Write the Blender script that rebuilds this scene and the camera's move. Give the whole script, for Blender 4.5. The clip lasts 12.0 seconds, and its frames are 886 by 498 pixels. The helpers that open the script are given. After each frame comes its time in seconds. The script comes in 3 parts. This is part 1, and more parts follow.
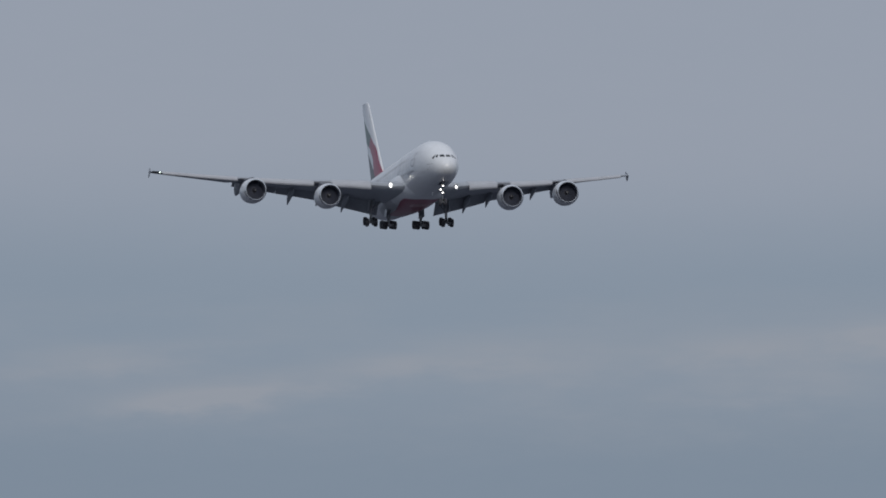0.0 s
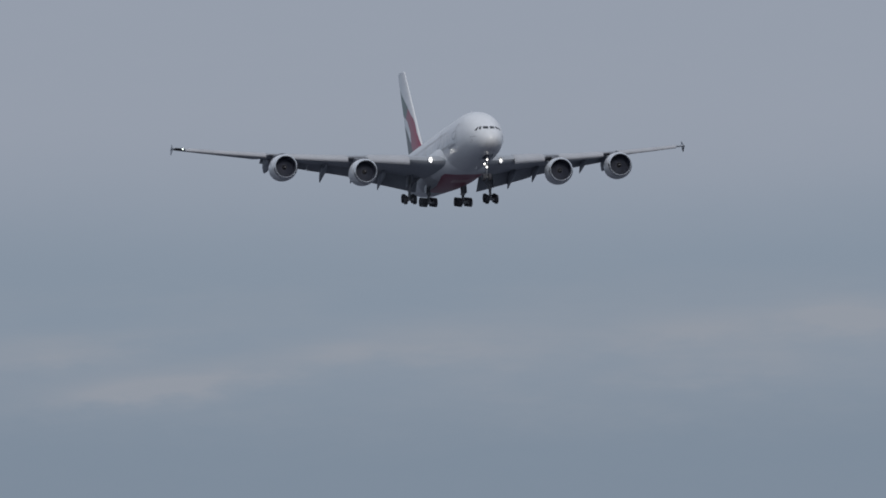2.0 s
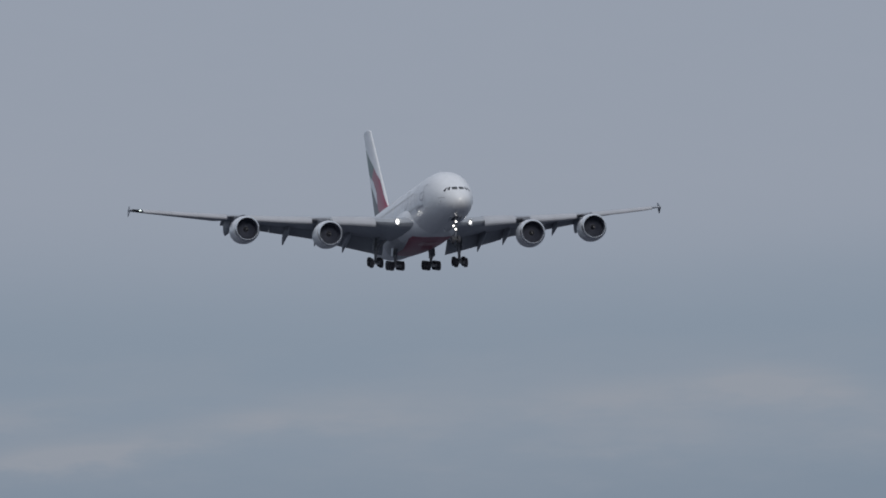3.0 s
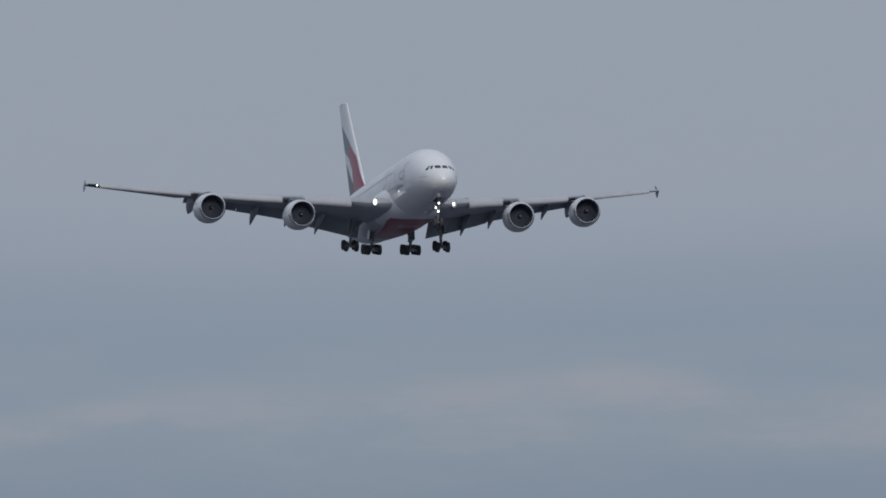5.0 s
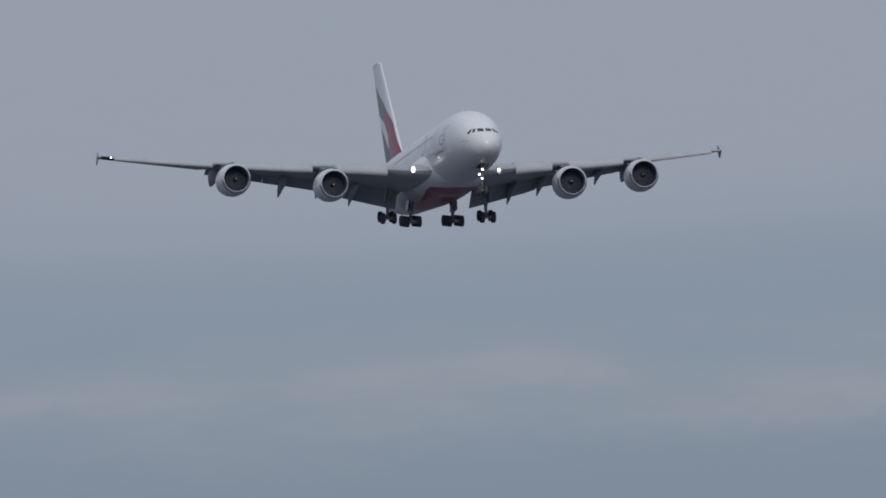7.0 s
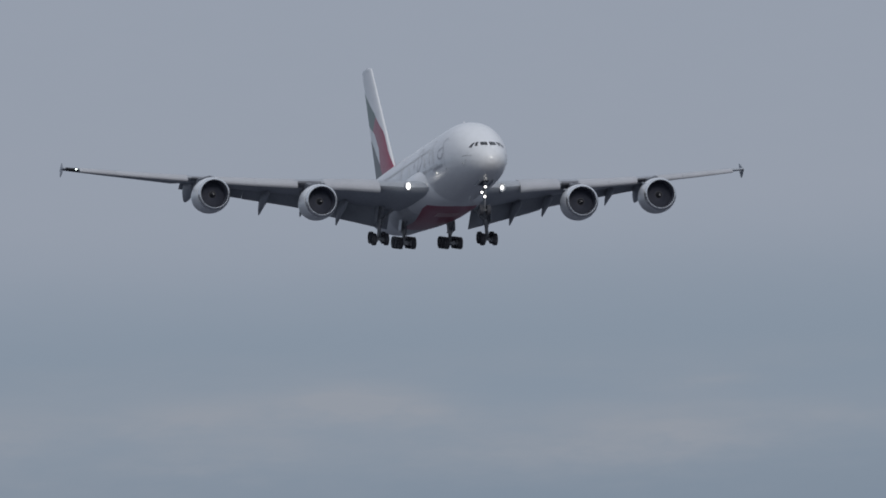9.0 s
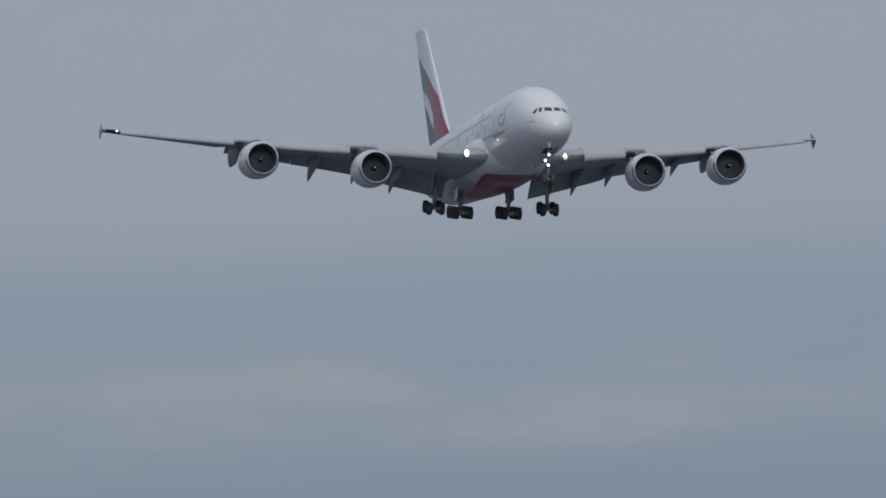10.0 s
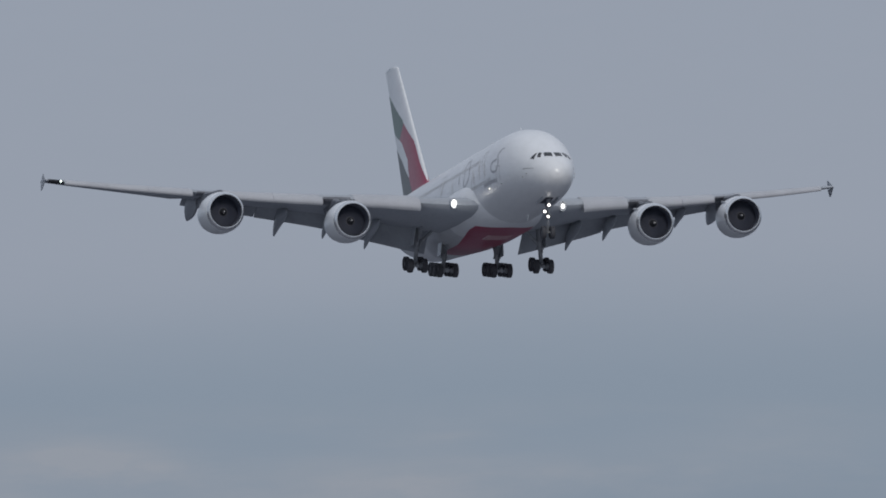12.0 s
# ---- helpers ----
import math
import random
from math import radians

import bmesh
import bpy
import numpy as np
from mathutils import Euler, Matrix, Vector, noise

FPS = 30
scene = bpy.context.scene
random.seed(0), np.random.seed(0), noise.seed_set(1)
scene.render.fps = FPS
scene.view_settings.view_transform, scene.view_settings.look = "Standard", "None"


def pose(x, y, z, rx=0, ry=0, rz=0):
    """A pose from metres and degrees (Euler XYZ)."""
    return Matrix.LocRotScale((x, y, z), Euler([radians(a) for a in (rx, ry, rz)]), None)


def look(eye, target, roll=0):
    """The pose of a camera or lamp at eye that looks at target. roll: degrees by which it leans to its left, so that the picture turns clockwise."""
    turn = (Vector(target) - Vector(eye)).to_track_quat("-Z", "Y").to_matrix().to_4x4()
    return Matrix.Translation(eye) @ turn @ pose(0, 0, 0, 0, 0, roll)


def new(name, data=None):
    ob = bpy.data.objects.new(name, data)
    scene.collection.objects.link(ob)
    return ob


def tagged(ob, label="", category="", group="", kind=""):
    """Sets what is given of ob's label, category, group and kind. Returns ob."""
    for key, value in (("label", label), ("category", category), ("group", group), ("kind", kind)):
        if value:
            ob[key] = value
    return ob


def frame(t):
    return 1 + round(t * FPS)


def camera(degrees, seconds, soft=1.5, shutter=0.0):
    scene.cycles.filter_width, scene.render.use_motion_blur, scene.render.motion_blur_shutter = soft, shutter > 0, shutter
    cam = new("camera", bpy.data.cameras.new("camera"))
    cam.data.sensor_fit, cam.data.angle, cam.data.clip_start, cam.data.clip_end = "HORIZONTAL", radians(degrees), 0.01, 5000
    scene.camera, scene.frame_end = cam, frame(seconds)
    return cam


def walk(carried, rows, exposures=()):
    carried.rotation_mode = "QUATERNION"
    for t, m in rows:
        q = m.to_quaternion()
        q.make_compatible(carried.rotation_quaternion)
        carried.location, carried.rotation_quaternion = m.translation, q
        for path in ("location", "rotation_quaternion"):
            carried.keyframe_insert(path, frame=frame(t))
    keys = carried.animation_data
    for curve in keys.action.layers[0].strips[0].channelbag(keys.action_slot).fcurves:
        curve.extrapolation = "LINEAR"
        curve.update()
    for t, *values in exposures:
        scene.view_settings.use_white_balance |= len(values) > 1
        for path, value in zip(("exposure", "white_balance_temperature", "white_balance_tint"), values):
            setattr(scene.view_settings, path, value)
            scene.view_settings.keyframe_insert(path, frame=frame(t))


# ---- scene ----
# A wide-body airliner on approach, filmed with a long lens by someone standing on the ground.
# The world's y axis runs back along the approach; the camera stands near the origin.
EYE = (0.0, 0.0, 1.7)


def aim(azimuth, elevation, roll):
    """A camera pose at EYE, from degrees: azimuth from +y towards +x, elevation, and roll to its right."""
    a, e = radians(azimuth), radians(elevation)
    way = Vector((math.sin(a) * math.cos(e), math.cos(a) * math.cos(e), math.sin(e)))
    return look(EYE, Vector(EYE) + way * 100.0, roll)


START, SPEED = (213.5, 2025.0, 136.7), 70.0
# heading, every two seconds; pitch and roll, middle and change to either end
HEADING = (-85.00, -85.25, -85.72, -86.03, -86.93, -86.78, -86.59)
PITCH, ROLL = (3.743, -0.328), (0.120, -0.223)
cam = camera(3.9854, 12.0, soft=1.75)
walk(cam, [(t, aim(a, e, r)) for t, a, e, r in (
    (0.00, 6.0027, 3.3778, 0.070),
    (0.40, 6.2212, 3.2773, 0.183),
    (0.50, 6.2549, 3.1982, 0.079),
    (0.80, 6.1812, 2.8358, 0.033),
    (1.00, 6.3094, 2.9928, -0.141),
    (1.20, 6.4498, 3.0478, -0.403),
    (1.50, 6.4684, 3.3254, -0.552),
    (2.00, 6.2390, 3.3104, -0.830),
    (2.40, 6.3787, 3.3688, -0.980),
    (2.50, 6.5248, 3.5478, -0.744),
    (2.70, 6.6330, 3.6130, -0.892),
    (4.30, 6.8822, 3.6555, -0.175),
    (4.50, 7.0687, 3.7048, 0.091),
    (5.00, 7.2604, 3.5875, -0.016),
    (5.20, 7.3245, 3.5960, -0.072),
    (5.50, 7.2472, 3.7096, -0.663),
    (5.80, 7.1569, 3.7884, -0.904),
    (6.00, 7.0640, 3.8514, -1.219),
    (6.10, 7.0545, 3.8863, -1.273),
    (6.50, 7.3772, 3.6380, -1.446),
    (6.70, 7.5402, 3.4909, -1.386),
    (8.30, 8.0069, 3.6610, -1.371),
    (8.50, 8.0481, 3.6522, -1.242),
    (8.80, 8.3698, 3.7291, -0.742),
    (9.00, 8.4751, 3.6669, -0.774),
    (9.30, 8.4924, 3.5834, -0.487),
    (9.50, 8.5217, 3.6279, -0.437),
    (9.80, 8.5908, 3.6149, -0.154),
    (10.00, 8.6389, 3.5678, -0.124),
    (10.30, 8.7463, 3.7367, -0.057),
    (10.50, 8.8039, 3.7263, 0.049),
    (11.00, 8.9404, 3.8735, -0.059),
    (11.20, 9.0442, 3.9552, -0.296),
    (11.50, 9.2707, 3.8836, -0.589),
    (11.80, 9.4925, 3.8316, -0.773),
    (12.00, 9.6877, 3.9065, -0.600),
)])

# ---- world, sun, exposure ----
class Net:
    """Short hand for building node trees."""

    def __init__(self, tree):
        self.tree = tree
        tree.nodes.clear()

    def node(self, kind):
        return self.tree.nodes.new(kind)

    def link(self, a, b):
        self.tree.links.new(a, b)

    def put(self, socket, value):
        if isinstance(value, bpy.types.NodeSocket):
            self.link(value, socket)
        else:
            socket.default_value = value

    def math(self, op, a, b=0.0, c=0.0):
        n = self.node("ShaderNodeMath")
        n.operation = op
        for socket, value in zip(n.inputs, (a, b, c)):
            self.put(socket, value)
        return n.outputs[0]

    def mix(self, factor, a, b, blend="MIX"):
        n = self.node("ShaderNodeMix")
        n.data_type, n.blend_type = "RGBA", blend
        self.put(n.inputs[0], factor)
        for socket, value in ((n.inputs[6], a), (n.inputs[7], b)):
            self.put(socket, (*value, 1.0) if isinstance(value, tuple) and len(value) == 3 else value)
        return n.outputs[2]

    def smooth(self, value, low, high):
        n = self.node("ShaderNodeMapRange")
        n.interpolation_type = "SMOOTHSTEP"
        for socket, v in zip(n.inputs, (value, low, high, 0.0, 1.0)):
            self.put(socket, v)
        return n.outputs[0]

    def noise(self, vector, scale, detail=3.0, rough=0.5):
        n = self.node("ShaderNodeTexNoise")
        self.put(n.inputs["Vector"], vector)
        n.inputs["Scale"].default_value, n.inputs["Detail"].default_value = scale, detail
        n.inputs["Roughness"].default_value = rough
        return n.outputs["Fac"]

    def combine(self, x, y, z=0.0):
        n = self.node("ShaderNodeCombineXYZ")
        for socket, value in zip(n.inputs, (x, y, z)):
            self.put(socket, value)
        return n.outputs[0]


SUN_ELEVATION, SUN_AZIMUTH = 32.0, 178.0  # behind the camera, high, veiled by cloud


def build_world():
    world = bpy.data.worlds.new("overcast_sky")
    world.use_nodes = True
    scene.world = world
    net = Net(world.node_tree)
    sky = net.node("ShaderNodeTexSky")
    sky.sky_type, sky.sun_disc = "NISHITA", False
    sky.sun_elevation, sky.sun_rotation = radians(SUN_ELEVATION), radians(SUN_AZIMUTH)
    sky.air_density, sky.dust_density = 1.0, 3.0
    clear = net.mix(1.0, sky.outputs[0], (0.06, 0.06, 0.06), "MULTIPLY")

    split = net.node("ShaderNodeSeparateXYZ")
    net.link(net.node("ShaderNodeTexCoord").outputs["Generated"], split.inputs[0])
    x, y, z = split.outputs
    az = net.math("MULTIPLY", net.math("ARCTAN2", x, y), 57.29578)
    east, north = net.math("MULTIPLY", x, 57.29578), net.math("MULTIPLY", y, 57.29578)
    el = net.math("MULTIPLY", net.math("ARCSINE", z), 57.29578)
    # the cloud decks lean a little across the view
    lean = net.math("SUBTRACT", el, net.math("MULTIPLY", net.math("SUBTRACT", east, AZ0), LEAN))
    place = net.combine(net.math("MULTIPLY", east, 0.42), net.math("MULTIPLY", lean, 2.2), net.math("MULTIPLY", north, 0.42))
    wisps = net.noise(place, 1.9, 4.0, 0.52)
    broad = net.noise(net.combine(net.math("MULTIPLY", east, 0.16), net.math("MULTIPLY", lean, 0.9), net.math("MULTIPLY", north, 0.16)), 1.3, 2.0)
    bent = net.math("ADD", lean, net.math("MULTIPLY", net.math("SUBTRACT", broad, 0.5), 0.32))

    grey, blue, pale, low = (0.300, 0.334, 0.408), (0.223, 0.277, 0.354), (0.290, 0.315, 0.368), (0.196, 0.250, 0.325)
    veil = net.mix(net.smooth(bent, EL0 - 0.20, EL0 + 0.62), blue, grey)
    veil = net.mix(net.smooth(bent, EL0 - 0.95, EL0 - 0.35), low, veil)
    # long streaks of thin pale cloud below the blue gap
    deck = net.math("MULTIPLY", net.smooth(lean, EL0 - 0.95, EL0 - 0.45), net.math("SUBTRACT", 1.0, net.smooth(lean, EL0 - 0.28, EL0 - 0.05)))
    thin = net.math("MULTIPLY", deck, net.smooth(wisps, 0.36, 0.66))
    fine = net.noise(net.combine(net.math("MULTIPLY", east, 1.6), net.math("MULTIPLY", lean, 5.0), net.math("MULTIPLY", north, 1.6)), 2.4, 5.0, 0.6)
    total = net.math("MULTIPLY", thin, 0.22)
    ripple = net.math("ADD", el, net.math("MULTIPLY", net.math("SUBTRACT", fine, 0.5), 0.10))
    for a, e, wide, high, rise, amount in STREAKS:
        across = net.math("SUBTRACT", az, a)
        u = net.math("DIVIDE", across, wide * 1.15)
        v = net.math("DIVIDE", net.math("SUBTRACT", net.math("SUBTRACT", ripple, e), net.math("MULTIPLY", across, rise)), high * 1.45)
        far = net.math("ADD", net.math("MULTIPLY", u, u), net.math("MULTIPLY", v, v))
        puff = net.math("MULTIPLY", net.math("EXPONENT", net.math("MULTIPLY", far, -1.0)), amount)
        total = net.math("ADD", total, net.math("MULTIPLY", puff, net.math("ADD", 0.55, net.math("MULTIPLY", net.smooth(wisps, 0.25, 0.65), 0.55))))
    total = net.math("MULTIPLY", total, net.math("ADD", 0.42, net.math("MULTIPLY", fine, 1.1)))
    veil = net.mix(net.math("MINIMUM", total, 0.95), veil, pale)
    veil = net.mix(0.10, veil, net.mix(fine, blue, grey))
    # overcast grows brighter towards the zenith
    high_cloud = net.noise(net.combine(net.math("MULTIPLY", x, 2.0), net.math("MULTIPLY", y, 2.0), net.math("MULTIPLY", z, 3.0)), 1.6, 4.0)
    dome = net.mix(high_cloud, ZENITH_DARK, ZENITH_LIGHT)
    veil = net.mix(net.smooth(z, 0.10, 0.75), veil, dome)
    final = net.mix(0.9, clear, veil)
    back = net.node("ShaderNodeBackground")
    net.link(final, back.inputs[0])
    back.inputs[1].default_value = SKY_STRENGTH
    net.link(back.outputs[0], net.node("ShaderNodeOutputWorld").inputs[0])

    sun = new("sun", bpy.data.lights.new("sun", "SUN"))
    sun.data.energy, sun.data.angle, sun.data.color = SUN_STRENGTH, radians(11), (1.0, 0.95, 0.88)
    a, e = radians(SUN_AZIMUTH), radians(SUN_ELEVATION)
    sun.matrix_world = look((math.sin(a) * math.cos(e) * 900, math.cos(a) * math.cos(e) * 900, math.sin(e) * 900), (0, 0, 0))


SKY_STRENGTH, SUN_STRENGTH = 1.05, 1.1
ZENITH_DARK, ZENITH_LIGHT = (0.37, 0.42, 0.51), (0.55, 0.60, 0.69)
AZ0, EL0, LEAN = 8.5, 3.36, 0.01
# long thin clouds: azimuth, elevation, half width, half height, rise to the east, amount
STREAKS = [(5.20, 2.750, 0.55, 0.050, 0.14, 0.80), (4.85, 2.690, 0.30, 0.035, 0.05, 0.35), (6.42, 2.850, 0.34, 0.080, 0.02, 0.62),
           (7.35, 2.910, 0.34, 0.062, 0.02, 0.60), (7.46, 2.745, 0.36, 0.044, 0.06, 0.55), (7.95, 2.850, 0.42, 0.120, 0.00, 0.45),
           (4.44, 2.860, 0.50, 0.045, 0.10, 0.38), (4.95, 2.950, 0.55, 0.030, 0.04, 0.28), (5.90, 2.860, 0.36, 0.060, 0.05, 0.42),
           (6.35, 2.620, 1.30, 0.100, 0.00, 0.26), (8.12, 2.985, 0.36, 0.042, -0.03, 0.68), (8.30, 2.940, 0.30, 0.060, -0.20, 0.40),
           (9.40, 2.830, 0.50, 0.120, 0.00, 0.52), (9.75, 3.060, 0.18, 0.018, 0.02, 0.32), (11.15, 3.010, 0.52, 0.080, 0.04, 0.52),
           (10.30, 2.900, 0.60, 0.080, 0.02, 0.35), (8.75, 2.760, 0.60, 0.080, 0.00, 0.30)]
build_world()


# ---- materials ----
def surface(name, base, rough, metal=0.0, second=None, scale=0.35, fine=6.0, amount=0.5, bump=0.0, coat=0.0, streak=(1, 1, 1)):
    """A painted, metal or rubber surface with blotches at two scales and a little relief."""
    mat = bpy.data.materials.new(name)
    mat.use_nodes = True
    net = Net(mat.node_tree)
    shader = net.node("ShaderNodeBsdfPrincipled")
    coords = net.node("ShaderNodeTexCoord").outputs["Object"]
    stretch = net.node("ShaderNodeMapping")
    stretch.inputs["Scale"].default_value = streak
    net.link(coords, stretch.inputs[0])
    big, small = net.noise(stretch.outputs[0], scale, 3.0), net.noise(stretch.outputs[0], fine, 4.0, 0.6)
    second = second or tuple(c * 0.86 for c in base)
    factor = net.math("ADD", net.math("MULTIPLY", net.smooth(big, 0.35, 0.7), amount), net.math("MULTIPLY", net.smooth(small, 0.4, 0.75), amount * 0.5))
    net.link(net.mix(net.math("MINIMUM", factor, 1.0), base, second), shader.inputs["Base Color"])
    net.put(shader.inputs["Roughness"], net.math("ADD", rough - 0.06, net.math("MULTIPLY", small, 0.14)))
    shader.inputs["Metallic"].default_value = metal
    shader.inputs["Coat Weight"].default_value = coat
    shader.inputs["Coat Roughness"].default_value = 0.2
    if bump:
        relief = net.node("ShaderNodeBump")
        relief.inputs["Strength"].default_value, relief.inputs["Distance"].default_value = bump, 0.02
        net.link(small, relief.inputs["Height"])
        net.link(relief.outputs[0], shader.inputs["Normal"])
    net.link(shader.outputs[0], net.node("ShaderNodeOutputMaterial").inputs[0])
    return mat


def glow(name, colour, strength):
    mat = bpy.data.materials.new(name)
    mat.use_nodes = True
    net = Net(mat.node_tree)
    emission = net.node("ShaderNodeEmission")
    emission.inputs[0].default_value, emission.inputs[1].default_value = (*colour, 1.0), strength
    net.link(emission.outputs[0], net.node("ShaderNodeOutputMaterial").inputs[0])
    return mat


WHITE = surface("white_paint", (0.77, 0.785, 0.81), 0.32, second=(0.67, 0.685, 0.70), scale=0.12, fine=1.6, amount=0.7, coat=0.5, streak=(0.35, 1, 1))
RED = surface("red_paint", (0.32, 0.022, 0.072), 0.34, second=(0.25, 0.02, 0.060), scale=0.2, fine=2.0, coat=0.2)
GREEN = surface("green_paint", (0.055, 0.115, 0.095), 0.34, coat=0.2)
BLACK = surface("black_paint", (0.05, 0.053, 0.058), 0.36, coat=0.2)
GOLD = surface("faded_gold_paint", (0.70, 0.70, 0.70), 0.4, second=(0.63, 0.63, 0.63), scale=0.6)
LETTER = surface("grey_letter_paint", (0.40, 0.41, 0.44), 0.45, second=(0.54, 0.55, 0.57), scale=0.5, amount=0.7)
PINK = surface("worn_white_letter_paint", (0.62, 0.42, 0.43), 0.4, scale=0.6)
SEAM = surface("panel_seam", (0.50, 0.50, 0.50), 0.5, scale=0.6)
GREY = surface("grey_wing_paint", (0.365, 0.39, 0.425), 0.42, second=(0.28, 0.30, 0.335), scale=0.22, fine=3.0, amount=0.7, streak=(0.3, 1, 1))
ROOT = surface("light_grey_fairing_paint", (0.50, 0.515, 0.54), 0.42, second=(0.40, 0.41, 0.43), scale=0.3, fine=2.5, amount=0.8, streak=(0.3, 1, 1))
FLAP = surface("grey_flap_paint", (0.29, 0.31, 0.345), 0.48, second=(0.22, 0.235, 0.262), scale=0.4, fine=3.0, amount=0.7)
# colours the pylons, and the shade painted between the slats
PYLON_AND_GAP = surface("dark_pylon_and_gap_shade", (0.19, 0.197, 0.22), 0.5, second=(0.12, 0.125, 0.145), scale=0.9, amount=0.8)
SLAT = surface("slat_metal", (0.47, 0.48, 0.51), 0.48, metal=0.1, second=(0.39, 0.40, 0.43), scale=0.4, fine=4.0)
LIP = surface("polished_lip_metal", (0.78, 0.79, 0.80), 0.22, metal=0.9, second=(0.66, 0.67, 0.68), scale=1.5)
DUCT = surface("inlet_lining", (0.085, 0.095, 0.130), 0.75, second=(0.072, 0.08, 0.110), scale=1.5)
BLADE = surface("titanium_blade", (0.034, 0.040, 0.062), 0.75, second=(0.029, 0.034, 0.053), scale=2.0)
HOT = surface("exhaust_metal", (0.24, 0.22, 0.20), 0.42, metal=0.8, second=(0.15, 0.14, 0.13), scale=1.0)
TYRE = surface("tyre_rubber", (0.044, 0.046, 0.056), 0.78, second=(0.056, 0.057, 0.064), scale=3.0, fine=20.0, bump=0.3)
RIM = surface("painted_rim", (0.13, 0.137, 0.155), 0.5, second=(0.08, 0.084, 0.095), scale=2.0, fine=9.0)
STEEL = surface("gear_steel", (0.27, 0.285, 0.31), 0.5, metal=0.2, second=(0.17, 0.18, 0.20), scale=1.5, fine=9.0, amount=0.7)
CONE = surface("spinner_coating", (0.015, 0.017, 0.024), 0.95, scale=1.0)
DARK = surface("dark_parts_and_shade", (0.066, 0.07, 0.088), 0.75, scale=1.0)
MARK = surface("grey_marking", (0.30, 0.31, 0.32), 0.5, scale=1.0)
GLASS = surface("cockpit_glass", (0.012, 0.013, 0.016), 0.08, second=(0.02, 0.021, 0.024), scale=1.0)
SWIRL = surface("white_swirl", (0.7, 0.7, 0.72), 0.4)
LAMP = glow("landing_lamp", (1.0, 0.97, 0.92), 3.6)
FAINT = glow("inspection_lamp", (1.0, 0.96, 0.88), 1.1)
NAV = glow("navigation_lamp", (0.85, 1.0, 0.93), 4.0)


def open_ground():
    """Unseen ground, made pale near and dark further out along the approach to shape bounce light, with patches and
    fine relief.
    """
    mat = bpy.data.materials.new("bounce_ground")
    mat.use_nodes = True
    net = Net(mat.node_tree)
    shader = net.node("ShaderNodeBsdfPrincipled")
    coords = net.node("ShaderNodeTexCoord").outputs["Object"]
    split = net.node("ShaderNodeSeparateXYZ")
    net.link(coords, split.inputs[0])
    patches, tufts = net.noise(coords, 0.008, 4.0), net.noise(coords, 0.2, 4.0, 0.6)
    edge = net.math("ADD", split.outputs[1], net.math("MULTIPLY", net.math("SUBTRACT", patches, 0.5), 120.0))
    near_tone = net.mix(patches, (0.235, 0.24, 0.27), (0.175, 0.18, 0.205))
    near_tone = net.mix(net.smooth(edge, PALE_TO - 60.0, PALE_TO + 60.0), (0.44, 0.45, 0.47), near_tone)
    far_tone = net.mix(patches, (0.040, 0.046, 0.066), (0.068, 0.075, 0.100))
    base = net.mix(net.smooth(edge, NEAR_TO - 80.0, NEAR_TO + 110.0), near_tone, far_tone)
    net.link(net.mix(net.math("MULTIPLY", tufts, 0.3), base, (0.08, 0.085, 0.09)), shader.inputs["Base Color"])
    shader.inputs["Roughness"].default_value = 0.95
    relief = net.node("ShaderNodeBump")
    relief.inputs["Strength"].default_value, relief.inputs["Distance"].default_value = 0.4, 0.1
    net.link(tufts, relief.inputs["Height"])
    net.link(relief.outputs[0], shader.inputs["Normal"])
    net.link(shader.outputs[0], net.node("ShaderNodeOutputMaterial").inputs[0])
    return mat


# where the invented ground tones change, in metres along the approach
NEAR_TO, PALE_TO = 1250.0, 1110.0
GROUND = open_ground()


# ---- helpers for shapes ----
def part(name, bm, material, parent, label="", flat=False):
    """Links a bmesh as one mesh object under a thing or a part. material: one, or a list for the faces' indices."""
    mesh = bpy.data.meshes.new(name)
    bmesh.ops.recalc_face_normals(bm, faces=bm.faces)
    if not flat:
        for f in bm.faces:
            f.smooth = True
    bm.to_mesh(mesh)
    bm.free()
    for m in material if isinstance(material, (list, tuple)) else [material]:
        mesh.materials.append(m)
    ob = new(name, mesh)
    ob.parent = parent
    if not flat:
        mesh.set_sharp_from_angle(angle=radians(38))
    return tagged(ob, label)


def loft(rings, bm=None, closed=True, caps=True, index=None):
    """Skins rings of points of equal count. index(i, j): material of the face from ring i, point j."""
    bm = bm or bmesh.new()
    verts = [[bm.verts.new(p) for p in ring] for ring in rings]
    n = len(rings[0])
    for i in range(len(rings) - 1):
        for j in range(n if closed else n - 1):
            k = (j + 1) % n
            f = bm.faces.new((verts[i][j], verts[i][k], verts[i + 1][k], verts[i + 1][j]))
            if index:
                f.material_index = index(i, j)
    if caps and closed:
        bm.faces.new(verts[0])
        bm.faces.new(verts[-1])
    return bm


def lerp_table(table, v):
    """Straight-line reading of rows (v, a, b, ...)."""
    if v <= table[0][0]:
        return table[0][1:]
    for p, q in zip(table, table[1:]):
        if v <= q[0]:
            w = (v - p[0]) / (q[0] - p[0])
            return tuple(a + (b - a) * w for a, b in zip(p[1:], q[1:]))
    return table[-1][1:]


